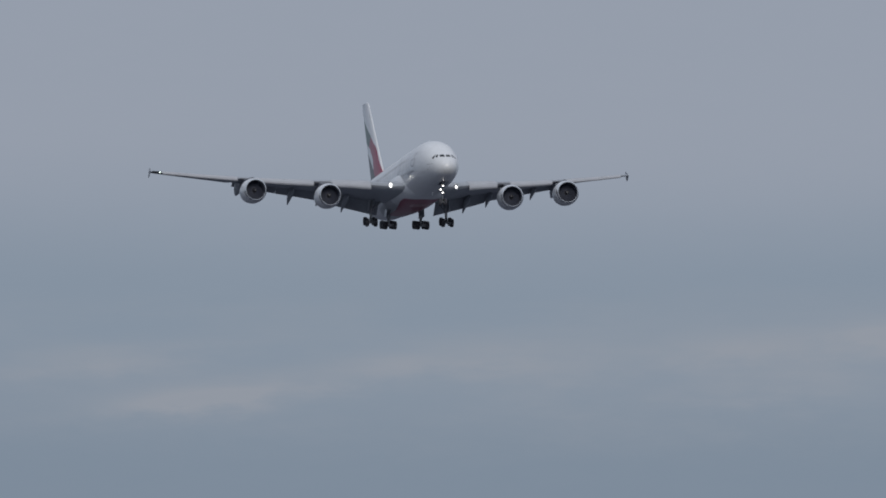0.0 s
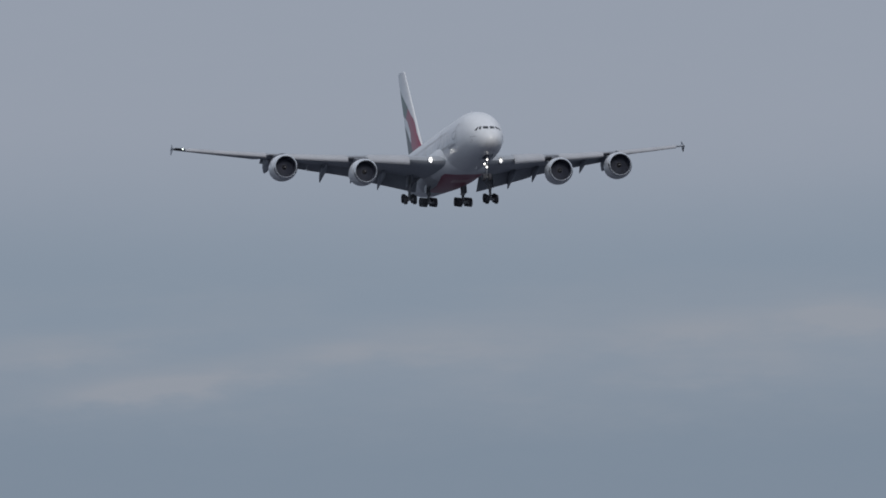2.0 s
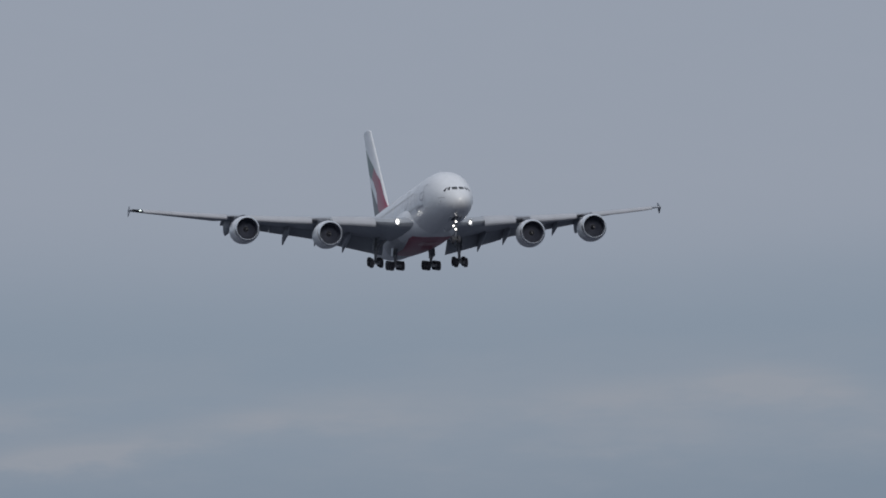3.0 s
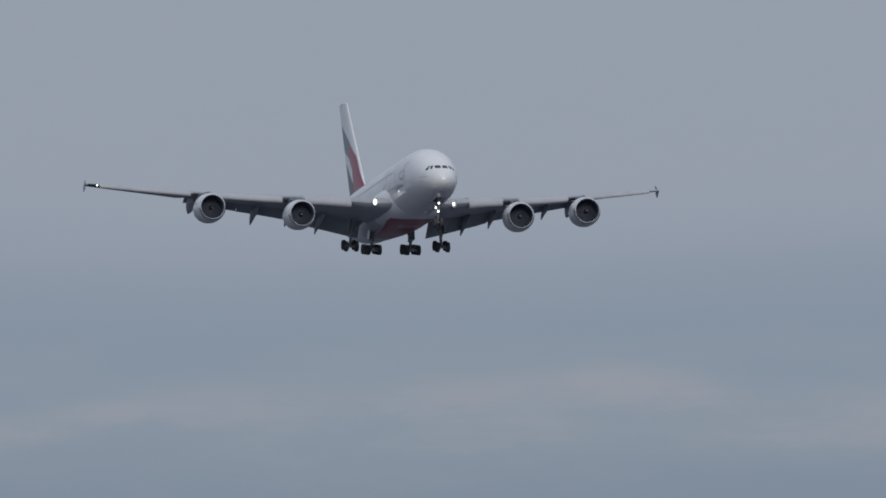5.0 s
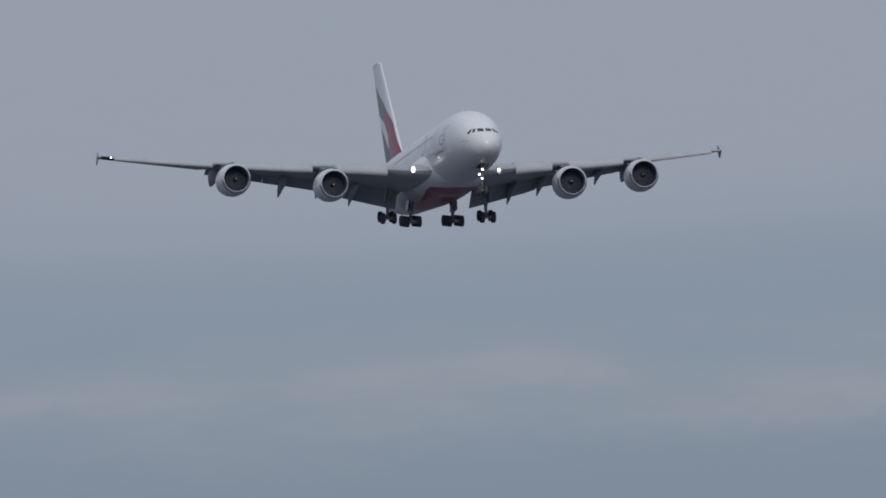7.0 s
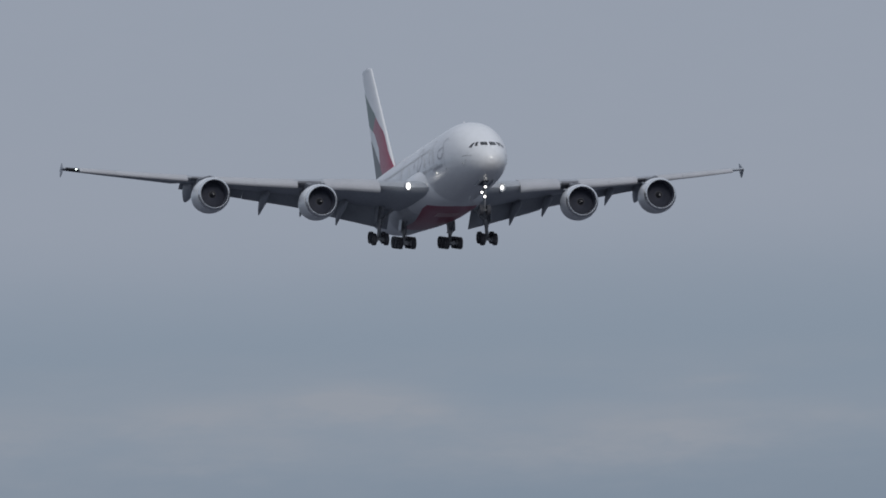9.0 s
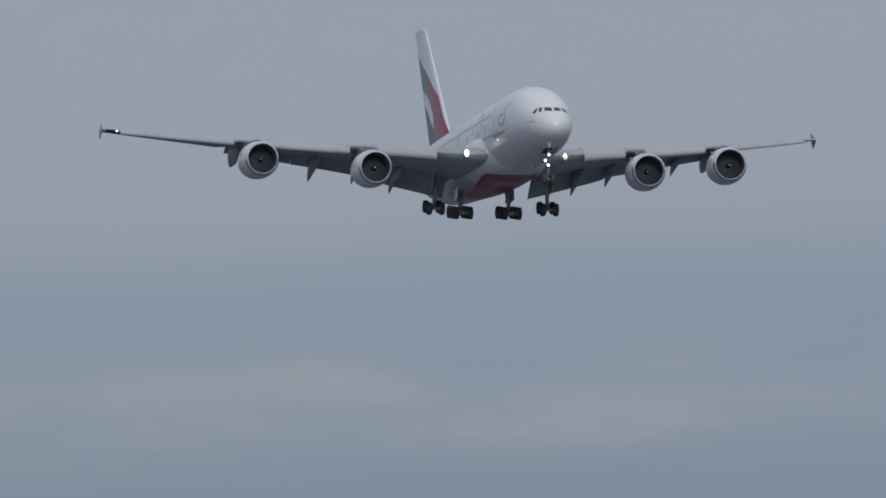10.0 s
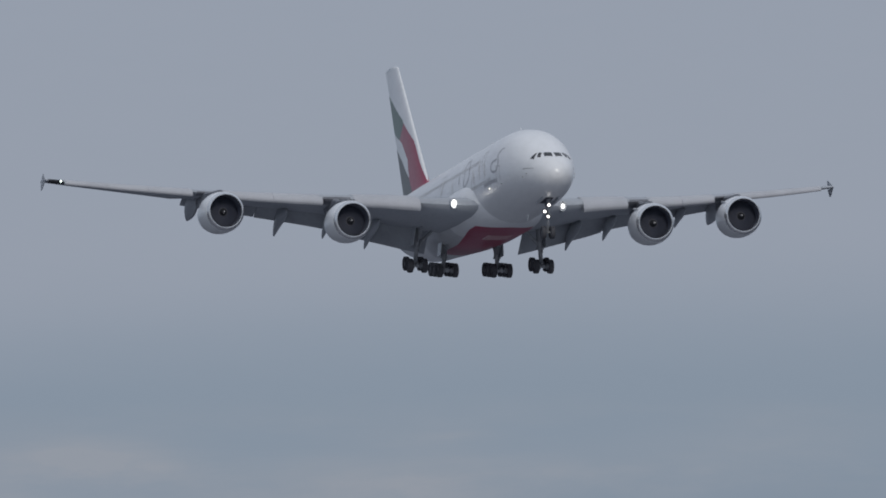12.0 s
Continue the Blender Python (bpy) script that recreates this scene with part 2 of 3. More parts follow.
def smooth_table(table, v):
    """Cubic reading (Catmull-Rom with true spacing) of rows (v, a, b, ...)."""
    rows = sorted(table)
    if v <= rows[0][0]:
        return rows[0][1:]
    if v >= rows[-1][0]:
        return rows[-1][1:]
    i = max(k for k in range(len(rows) - 1) if rows[k][0] <= v)
    p1, p2 = rows[i], rows[i + 1]
    h = p2[0] - p1[0]
    w = (v - p1[0]) / h
    out = []
    for c in range(1, len(p1)):
        d = (p2[c] - p1[c]) / h
        d1 = d if i == 0 else harmonic((p1[c] - rows[i - 1][c]) / (p1[0] - rows[i - 1][0]), d)
        d2 = d if i + 2 >= len(rows) else harmonic(d, (rows[i + 2][c] - p2[c]) / (rows[i + 2][0] - p2[0]))
        a, b = 2 * w ** 3 - 3 * w ** 2 + 1, w ** 3 - 2 * w ** 2 + w
        out.append(a * p1[c] + b * h * d1 + (1 - a) * p2[c] + (w ** 3 - w ** 2) * h * d2)
    return tuple(out)


def harmonic(a, b):
    return 2 * a * b / (a + b) if a * b > 0 else 0.0


def revolve(profile, segments=40, axis="x", start=0.0, bm=None):
    """A body of revolution about the x axis from (x, radius) rows."""
    rings = []
    for k in range(segments):
        a = 2 * math.pi * k / segments
        rings.append([(x, r * math.cos(a), r * math.sin(a)) for x, r in profile])
    rings.append(rings[0])
    bm = bm or bmesh.new()
    loft(rings, bm, closed=False, caps=False)
    bmesh.ops.remove_doubles(bm, verts=bm.verts, dist=1e-4)
    return bm


def tube(bm, a, b, ra, rb=None, segments=12):
    """A round bar from a to b."""
    a, b = Vector(a), Vector(b)
    way = (b - a).normalized()
    side = way.orthogonal().normalized()
    other = way.cross(side)
    rb = ra if rb is None else rb
    rings = [[p + (side * math.cos(t) + other * math.sin(t)) * r for t in [2 * math.pi * k / segments for k in range(segments)]] for p, r in ((a, ra), (b, rb))]
    return loft(rings, bm)


def slab(bm, corners, thickness):
    """A plate of the given outline (points in order), thickened to both sides."""
    pts = [Vector(c) for c in corners]
    normal = (pts[1] - pts[0]).cross(pts[2] - pts[0]).normalized() * thickness / 2
    return loft([[p - normal for p in pts], [p + normal for p in pts]], bm)


def foil(chord, thick, n=14, camber=0.02):
    """An aerofoil's outline from the leading edge (0, 0) back to -chord: (x, z) pairs, over the top and back underneath."""
    top, bottom = [], []
    for k in range(n + 1):
        u = (1 - math.cos(math.pi * k / n)) / 2
        t = 5 * thick * (0.2969 * math.sqrt(u) - 0.126 * u - 0.3516 * u * u + 0.2843 * u ** 3 - 0.1020 * u ** 4)
        c = camber * 4 * u * (1 - u)
        top.append((-u * chord, (c + t) * chord))
        bottom.append((-u * chord, (c - t) * chord))
    return top + bottom[-2:0:-1]


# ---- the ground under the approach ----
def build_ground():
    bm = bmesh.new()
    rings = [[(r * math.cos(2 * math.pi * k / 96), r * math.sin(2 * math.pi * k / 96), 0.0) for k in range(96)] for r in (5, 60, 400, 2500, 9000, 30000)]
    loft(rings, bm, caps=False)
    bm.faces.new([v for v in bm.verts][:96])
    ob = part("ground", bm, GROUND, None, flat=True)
    tagged(ob, "flat unseen ground, pale near and dark beyond to shape bounce light", "ground", kind="structure")


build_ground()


# ---- the airliner: x forward from the nose, y to its left, z up from the middle of the hull ----
# stations: x aft of the nose, middle z, half width, half height up, half height down
HULL = [(-0.7, -1.62, 0.02, 0.02, 0.02), (-0.58, -1.62, 0.48, 0.42, 0.46), (-0.2, -1.59, 0.97, 0.86, 0.93), (0.5, -1.50, 1.50, 1.36, 1.46),
        (1.5, -1.30, 1.97, 1.80, 2.00), (2.7, -1.02, 2.35, 2.17, 2.50), (4.3, -0.70, 2.74, 2.72, 3.02), (6.3, -0.40, 3.08, 3.38, 3.50),
        (8.8, -0.18, 3.36, 3.90, 3.86), (12.0, 0.0, 3.54, 4.11, 4.12), (16.0, 0.0, 3.57, 4.19, 4.20), (38.0, 0.0, 3.57, 4.21, 4.18), (44.0, 0.0, 3.57, 4.21, 3.98),
        (50.0, 0.12, 3.46, 4.08, 3.82), (56.0, 0.62, 3.05, 3.57, 3.40), (62.0, 1.30, 2.25, 2.80, 2.45), (67.0, 1.85, 1.35, 1.95, 1.45), (70.0, 2.15, 0.62, 0.95, 0.65), (70.6, 2.2, 0.12, 0.2, 0.18)]
POWER = 2.12


def hull_point(x, angle, proud=0.0):
    """A point of the hull x metres aft of the nose; angle in degrees from straight up, positive to the left side."""
    zc, w, up, down = smooth_table(HULL, x)
    a = radians(angle)
    s, c = math.sin(a), math.cos(a)
    h = up if c >= 0 else down
    r = (abs(s / w) ** POWER + abs(c / h) ** POWER) ** (-1 / POWER)
    p = Vector((-x, s * r, zc + c * r))
    if proud:
        p += Vector((0.0, s, c)) * proud
    return p


def hull_patch(bm, x0, x1, a0, a1, nx=4, na=4, proud=0.012):
    """A thin plate lying on the hull, between two stations and two angles."""
    rings = [[hull_point(x0 + (x1 - x0) * i / nx, a0 + (a1 - a0) * j / na, proud) for j in range(na + 1)] for i in range(nx + 1)]
    return loft(rings, bm, closed=False, caps=False)


def hull_stroke(bm, line, wide, proud=0.014):
    """A painted ribbon along a rounded line of (x aft, angle) on the hull."""
    pts = []
    for i in range(len(line) - 1):
        p0, p1, p2, p3 = (line[max(0, i - 1)], line[i], line[i + 1], line[min(len(line) - 1, i + 2)])
        for k in range(6):
            w = k / 6
            pts.append(tuple(0.5 * (2 * b + (c - a) * w + (2 * a - 5 * b + 4 * c - d) * w * w + (3 * b - a - 3 * c + d) * w ** 3) for a, b, c, d in zip(p0, p1, p2, p3)))
    pts.append(tuple(line[-1]))
    metre = 16.0  # degrees to a metre round the hull
    rings = []
    for i, (x, angle) in enumerate(pts):
        before, after = pts[max(0, i - 1)], pts[min(len(pts) - 1, i + 1)]
        way = Vector((after[0] - before[0], (after[1] - before[1]) / metre)).normalized()
        half = wide / 2 * (0.55 + 0.45 * math.sin(math.pi * i / (len(pts) - 1)))
        rings.append([hull_point(x - way.y * half * d, angle + way.x * half * d * metre, proud) for d in (-1, 0, 1)])
    return loft(rings, bm, closed=False, caps=False)


# belly fairing between the wings: x aft, half width, bottom z
FAIRING = [(15.5, 1.5, -3.9), (17.5, 2.7, -4.25), (20.0, 3.7, -4.42), (24.0, 4.3, -4.58), (30.0, 4.35, -4.60), (37.0, 4.05, -4.42), (42.0, 3.4, -4.15), (46.5, 2.4, -3.9), (48.5, 1.4, -3.7)]


def fairing_point(x, angle):
    w, bottom = smooth_table(FAIRING, x)
    a = radians(angle)
    s, c = math.sin(a), math.cos(a)
    h = 2.6 if c >= 0 else -(bottom + 1.6)
    r = (abs(s / w) ** 2.3 + abs(c / h) ** 2.3) ** (-1 / 2.3)
    return Vector((-x, s * r, -1.6 + c * r))


# wing: span station y, leading edge x aft, z of the leading edge, chord, thickness, twist in degrees nose up
WING = [(2.6, 18.2, -2.30, 19.2, 0.130, 2.6), (4.6, 20.0, -2.10, 17.8, 0.128, 2.4), (8.0, 22.7, -1.55, 15.6, 0.118, 2.0), (12.0, 25.9, -0.88, 13.1, 0.112, 1.5),
        (15.0, 28.3, -0.48, 11.4, 0.108, 1.0), (20.0, 32.3, 0.22, 9.3, 0.104, 0.2), (26.0, 37.0, 1.20, 7.4, 0.100, -0.9), (32.0, 41.7, 2.27, 5.8, 0.100, -2.4), (36.5, 45.2, 3.13, 4.6, 0.100, -3.3), (39.85, 47.6, 3.74, 3.0, 0.098, -3.8)]


def wing_point(side, y, back, drop=0.0):
    """A point of the wing: metres behind its leading edge along the chord, and below the chord line."""
    x, z, chord, thick, twist = smooth_table(WING, y)
    a = radians(twist)
    return Vector((-x - back * math.cos(a) - drop * math.sin(a), side * y, z - back * math.sin(a) - drop * math.cos(a)))


def wing_ring(side, y, cut=1.0):
    """The wing's section, with the rear of the chord cut away where flaps take its place."""
    x, z, chord, thick, twist = smooth_table(WING, y)
    points = foil(chord, thick, 14)
    keep = []
    for px, pz in points:
        if -px > cut * chord:
            pz *= 0.55
            px = -cut * chord
        keep.append((px, pz))
    a = radians(twist)
    return [(-x + px * math.cos(a) + pz * math.sin(a) * 0.0, side * y, z + pz + px * math.sin(a)) for px, pz in keep]


def build_wing(side, plane):
    n = 44
    bm = loft([wing_ring(side, 2.6 + (39.85 - 2.6) * k / n, 0.80 if 2.6 + (39.85 - 2.6) * k / n < 27.2 else 1.0) for k in range(n + 1)])
    wing = part("wing", bm, GREY, plane, "long swept grey wing with flaps and slats out")
    # slats along the leading edge, drooped forward
    for y0, y1 in ((8.1, 13.6), (16.3, 20.43), (20.45, 24.5), (27.3, 31.03), (31.05, 34.53), (34.55, 38.2)):
        rings = []
        for k in range(7):
            y = y0 + (y1 - y0) * k / 6
            chord = smooth_table(WING, y)[2]
            c = 0.15 * chord + 0.40
            front = wing_point(side, y, -0.42 * min(1, chord / 8), 0.30 * min(1.2, chord / 9))
            thick = 0.068 * chord + 0.15
            ring = []
            for u, v in ((0, 0.0), (0.06, 0.34), (0.22, 0.66), (0.5, 0.95), (0.8, 1.15), (1.0, 1.22), (0.82, 0.92), (0.55, 0.5), (0.34, 0.1), (0.25, -0.25), (0.10, -0.28), (0.02, -0.14)):
                ring.append(front + Vector((-u * c, 0, (v - 0.1) * thick)))
            rings.append(ring)
        part("slat", loft(rings), SLAT, wing, "extended light grey leading-edge slat")
    # gap shade painted on the leading edge over each pylon, between the slats
    for y0, y1 in ((13.9, 16.2), (24.7, 26.9)):
        rings = []
        for k in range(5):
            y = y0 + (y1 - y0) * k / 4
            x, z, chord, thick, twist = smooth_table(WING, y)
            section = foil(chord, thick, 14)
            nose = [q for q in section[18:] if -q[0] < 0.16 * chord] + section[:2]
            rings.append([(-x + px + 0.02, side * y, z + pz * 1.03 + px * math.sin(radians(twist))) for px, pz in nose])
        part("gap_shade", loft(rings, closed=False, caps=False), PYLON_AND_GAP, wing, "dark patch on the leading edge, painted shade of the slat gap")
    # flaps, lowered behind the cut
    for y0, y1, d0, d1, rise in ((4.7, 13.9, 42, 26, 0.012), (13.96, 20.42, 27, 25, 0.026), (20.46, 27.1, 25, 21, 0.030)):
        rings = []
        for k in range(7):
            y = y0 + (y1 - y0) * k / 6
            chord = smooth_table(WING, y)[2]
            hinge = wing_point(side, y, 0.765 * chord, -rise * chord)
            c = min(0.27 * chord, 3.5)
            a = radians(d0 + (d1 - d0) * k / 6)
            rings.append([hinge + Vector((px * math.cos(a) + pz * math.sin(a), 0, px * math.sin(a) + pz * math.cos(a))) for px, pz in foil(c, 0.13, 8)])
        part("flap", loft(rings), FLAP, wing, "lowered trailing-edge flap")
    # ailerons, drooped a little
    for y0, y1 in ((27.4, 30.6), (30.7, 33.8), (33.9, 36.8)):
        rings = []
        for k in range(4):
            y = y0 + (y1 - y0) * k / 3
            chord = smooth_table(WING, y)[2]
            hinge = wing_point(side, y, 0.775 * chord, 0.0)
            a = radians(2 + smooth_table(WING, y)[4])
            rings.append([hinge + Vector((px * math.cos(a), 0, px * math.sin(a) + pz + 0.02 * chord)) for px, pz in foil(0.235 * chord, 0.14, 6)])
        part("aileron", loft(rings), FLAP, wing)
    # flap track fairings: pointed canoes under the trailing edge
    for y, length, deep in FAIRINGS:
        chord = smooth_table(WING, y)[2]
        start = wing_point(side, y, 0.52 * chord, 0.055 * chord)
        rings = []
        for k in range(11):
            u = k / 10
            size = max(0.04, math.sin(math.pi * min(1.0, u * 0.93 + 0.03)) ** 0.7)
            bend = max(0.0, u - 0.42)
            mid = start + Vector((-length * u, 0, -0.055 * u * length - bend * bend * length * 0.56))
            rings.append([mid + Vector((0, 0.30 * size * math.cos(t) * deep, 0.62 * size * math.sin(t) * deep)) for t in [2 * math.pi * j / 12 for j in range(12)]])
        part("flap_track_fairing", loft(rings), GREY, wing)
    # wing-tip fence: swept arrow plates above and below the tip
    x, z, chord, thick, twist = smooth_table(WING, 39.85)
    bm = bmesh.new()
    y = side * 39.88
    slab(bm, [(-x - 0.3, y, z + 0.05), (-x - 1.7, y - side * 0.14, z + 0.85), (-x - 2.0, y - side * 0.14, z + 0.85), (-x - 2.4, y, z + 0.05)], 0.07)
    slab(bm, [(-x - 0.3, y, z - 0.02), (-x - 1.7, y + side * 0.08, z - 0.75), (-x - 2.0, y + side * 0.08, z - 0.75), (-x - 2.4, y, z - 0.02)], 0.07)
    part("wingtip_fence", bm, GREY, wing, "arrow-shaped grey tip fence")
    # navigation lamp in the leading edge near the tip
    if side < 0:
        bm = bmesh.new()
        bmesh.ops.create_uvsphere(bm, u_segments=12, v_segments=8, radius=0.10, matrix=Matrix.Translation(wing_point(side, 38.6, -0.24, 0.0)))
        part("navigation_light", bm, NAV, wing, "small white light near the wing tip")
        bm = bmesh.new()
        rings = []
        for k in range(5):
            yy = 38.35 + 1.3 * k / 4
            p = wing_point(side, yy, -0.03, 0.02)
            rings.append([p + Vector((0.02 - 0.30 * (1 - math.cos(t)), 0, 0.21 * math.sin(t))) for t in [2 * math.pi * j / 10 for j in range(10)]])
        part("light_window", loft(rings), GLASS, wing, "dark glazed cover round the tip light")
    # landing light in the wing root
    root = wing_point(side, 5.42 + 0.14 * side, -0.10, -0.02 + 0.09 * side)
    wide = 0.32 if side < 0 else 0.21
    bm = bmesh.new()
    bmesh.ops.create_uvsphere(bm, u_segments=20, v_segments=10, radius=wide, matrix=Matrix.Translation(root) @ Matrix.Diagonal((0.4, 0.68, 1.10, 1.0)))
    part("landing_light", bm, LAMP, wing, "lit landing light in the wing root")
    bm = revolve([(-0.25, 0.20), (0.02, 0.42), (0.06, 0.44), (0.05, 0.48), (-0.9, 0.56)], 20)
    bmesh.ops.transform(bm, matrix=Matrix.Translation(root) @ Matrix.Diagonal((1, 0.75, 1.05, 1)), verts=bm.verts)
    part("light_housing", bm, GREY, wing)
    return wing


FAIRINGS = [(10.1, 6.8, 1.2), (14.1, 5.7, 1.1), (18.3, 6.3, 1.3), (22.3, 4.6, 0.95), (26.3, 4.5, 1.9)]


# ---- engines ----
def build_engine(side, y, inlet, z, plane, tilt=2.2):
    """One turbofan with its pylon; inlet: metres aft of the nose. Its fan turns."""
    outer = [(-0.02, 1.66), (-0.10, 1.73), (-0.35, 1.85), (-0.9, 1.95), (-1.8, 2.02), (-2.8, 2.02), (-3.8, 1.93), (-4.6, 1.78), (-5.15, 1.62), (-5.15, 1.54), (-4.2, 1.58), (-3.0, 1.5)]
    bm = revolve(outer, 56)
    engine = part("engine", bm, WHITE, plane, "white turbofan engine with polished lip, hung under the wing")
    engine.matrix_basis = Matrix.Translation((-inlet, side * y, z)) @ pose(0, 0, 0, 0, tilt, side * -1.5)
    part("inlet_lip", revolve([(-0.42, 1.872), (-0.28, 1.83), (-0.12, 1.755), (-0.03, 1.68), (0.0, 1.63), (-0.03, 1.585), (-0.14, 1.55), (-0.3, 1.535)], 56), LIP, engine, "bare polished inlet lip")
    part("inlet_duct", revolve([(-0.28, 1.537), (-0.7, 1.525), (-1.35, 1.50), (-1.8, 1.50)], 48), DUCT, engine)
    # added dark disc stands for the shade deep inside the engine
    part("interior_shade", revolve([(-1.75, 0.02), (-1.75, 1.49)], 40), DARK, engine)
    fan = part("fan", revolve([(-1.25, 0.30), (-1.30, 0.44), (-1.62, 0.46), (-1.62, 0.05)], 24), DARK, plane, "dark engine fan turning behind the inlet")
    place = engine.matrix_basis.copy()
    fan.matrix_basis = place
    bm = bmesh.new()
    rows = []
    for i in range(6):
        r = 0.42 + (1.47 - 0.42) * i / 5
        pitch = radians(58 + 14 * i / 5)
        width = 0.40 + 0.22 * math.sin(math.pi * i / 5)
        mid = Vector((-1.42 - 0.10 * (i / 5) ** 2, r, 0))
        way = Vector((math.cos(pitch), 0, math.sin(pitch)))
        across = Vector((math.sin(pitch), 0, -math.cos(pitch)))
        rows.append([mid + way * width / 2, mid + across * 0.02, mid - way * width / 2, mid - across * 0.02])
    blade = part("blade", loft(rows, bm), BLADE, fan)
    for k in range(1, 24):
        other = new("blade", blade.data)
        other.parent = fan
        other.matrix_basis = Matrix.Rotation(2 * math.pi * k / 24, 4, "X")
    cone = revolve([(-0.72, 0.005), (-0.78, 0.06), (-0.95, 0.19), (-1.2, 0.34), (-1.45, 0.43), (-1.5, 0.43)], 24)
    part("spinner", cone, CONE, fan, "dark spinner cone")
    bm = bmesh.new()
    rows = []
    for k in range(15):
        a = 0.6 + 2.4 * k / 14
        u = 0.12 + 0.30 * k / 14
        x, r = -0.76 - 0.46 * u, 0.05 + 0.31 * u
        wide = 0.008 * math.sin(math.pi * (0.12 + 0.8 * k / 14)) + 0.006
        rows.append([(x + 0.02 + d * 0.7, (r + d) * math.cos(a), (r + d) * math.sin(a)) for d in (-wide, wide)])
    loft(rows, bm, closed=False, caps=False)
    cap = revolve([(-0.705, 0.004), (-0.735, 0.045), (-0.75, 0.055)], 16)
    swirl_mesh = bpy.data.meshes.new("cap")
    cap.to_mesh(swirl_mesh)
    cap.free()
    bm.from_mesh(swirl_mesh)
    part("spinner_mark", bm, SWIRL, fan, "white swirl on the spinner")
    part("core_cowl", revolve([(-4.3, 1.30), (-5.0, 1.18), (-5.9, 0.92), (-6.6, 0.70), (-6.6, 0.64), (-5.8, 0.6)], 36), HOT, engine)
    part("exhaust_plug", revolve([(-5.8, 0.48), (-6.6, 0.42), (-7.5, 0.10), (-7.6, 0.01)], 24), HOT, engine)
    # pylon reaches from the nacelle's crown to the wing
    chord = smooth_table(WING, y)[2]
    top = wing_point(side, y, 0.0) - Vector((-inlet, side * y, z))
    rings = []
    rows = ((-1.35, 1.88, 0.05, 1.96), (-2.2, 1.70, 0.22, 2.25), (-3.4, 1.5, 0.30, min(top.z - 0.45, 2.30)), (-5.2, 1.2, 0.32, min(top.z - 0.4, 2.40)), (top.x - 0.3, 1.0, 0.32, top.z - 0.22), (top.x - 2.2, 1.2, 0.28, top.z - 0.25), (top.x - 4.8, top.z - 1.1, 0.05, top.z - 0.5))
    for x, low, half, high in rows:
        rings.append([(x, -half, low), (x, half, low), (x, half, high - 0.15), (x, half * 0.5, high), (x, -half * 0.5, high), (x, -half, high - 0.15)])
    part("pylon", loft(rings), PYLON_AND_GAP, engine, "dark grey engine pylon")
    # strake on the inboard shoulder
    bm = bmesh.new()
    a = radians(48) * -side
    base, way = Vector((0, math.sin(a), math.cos(a))) * 1.96, Vector((0, math.sin(a), math.cos(a)))
    slab(bm, [base + Vector((-1.0, 0, 0)), base + Vector((-2.0, 0, 0)) + way * 0.32, base + Vector((-2.6, 0, 0)) + way * 0.32, base + Vector((-2.7, 0, 0))], 0.05)
    part("strake", bm, WHITE, engine)
    return fan, place


# ---- landing gear ----
def wheel_mesh(radius, width):
    """A tyre and its rim, about the y axis."""
    h = width / 2
    tyre = revolve([(-h * 0.55, radius * 0.56), (-h * 0.9, radius * 0.66), (-h, radius * 0.82), (-h * 0.86, radius * 0.95), (-h * 0.45, radius), (-h * 0.1, radius * 0.995), (h * 0.1, radius * 0.995), (h * 0.45, radius), (h * 0.86, radius * 0.95), (h, radius * 0.82), (h * 0.9, radius * 0.66), (h * 0.55, radius * 0.56)], 28)
    rim = revolve([(-h * 0.7, 0.02), (-h * 0.62, radius * 0.22), (-h * 0.35, radius * 0.34), (-h * 0.5, radius * 0.58), (h * 0.5, radius * 0.58), (h * 0.35, radius * 0.34), (h * 0.62, radius * 0.22), (h * 0.7, 0.02)], 24)
    for bm in (tyre, rim):
        bmesh.ops.rotate(bm, cent=(0, 0, 0), matrix=Matrix.Rotation(radians(90), 3, "Z"), verts=bm.verts)
    return tyre, rim


def shared(name, source, parent, place):
    ob = new(name, source.data)
    ob.parent = parent
    ob.matrix_basis = Matrix.Translation(place)
    return ob


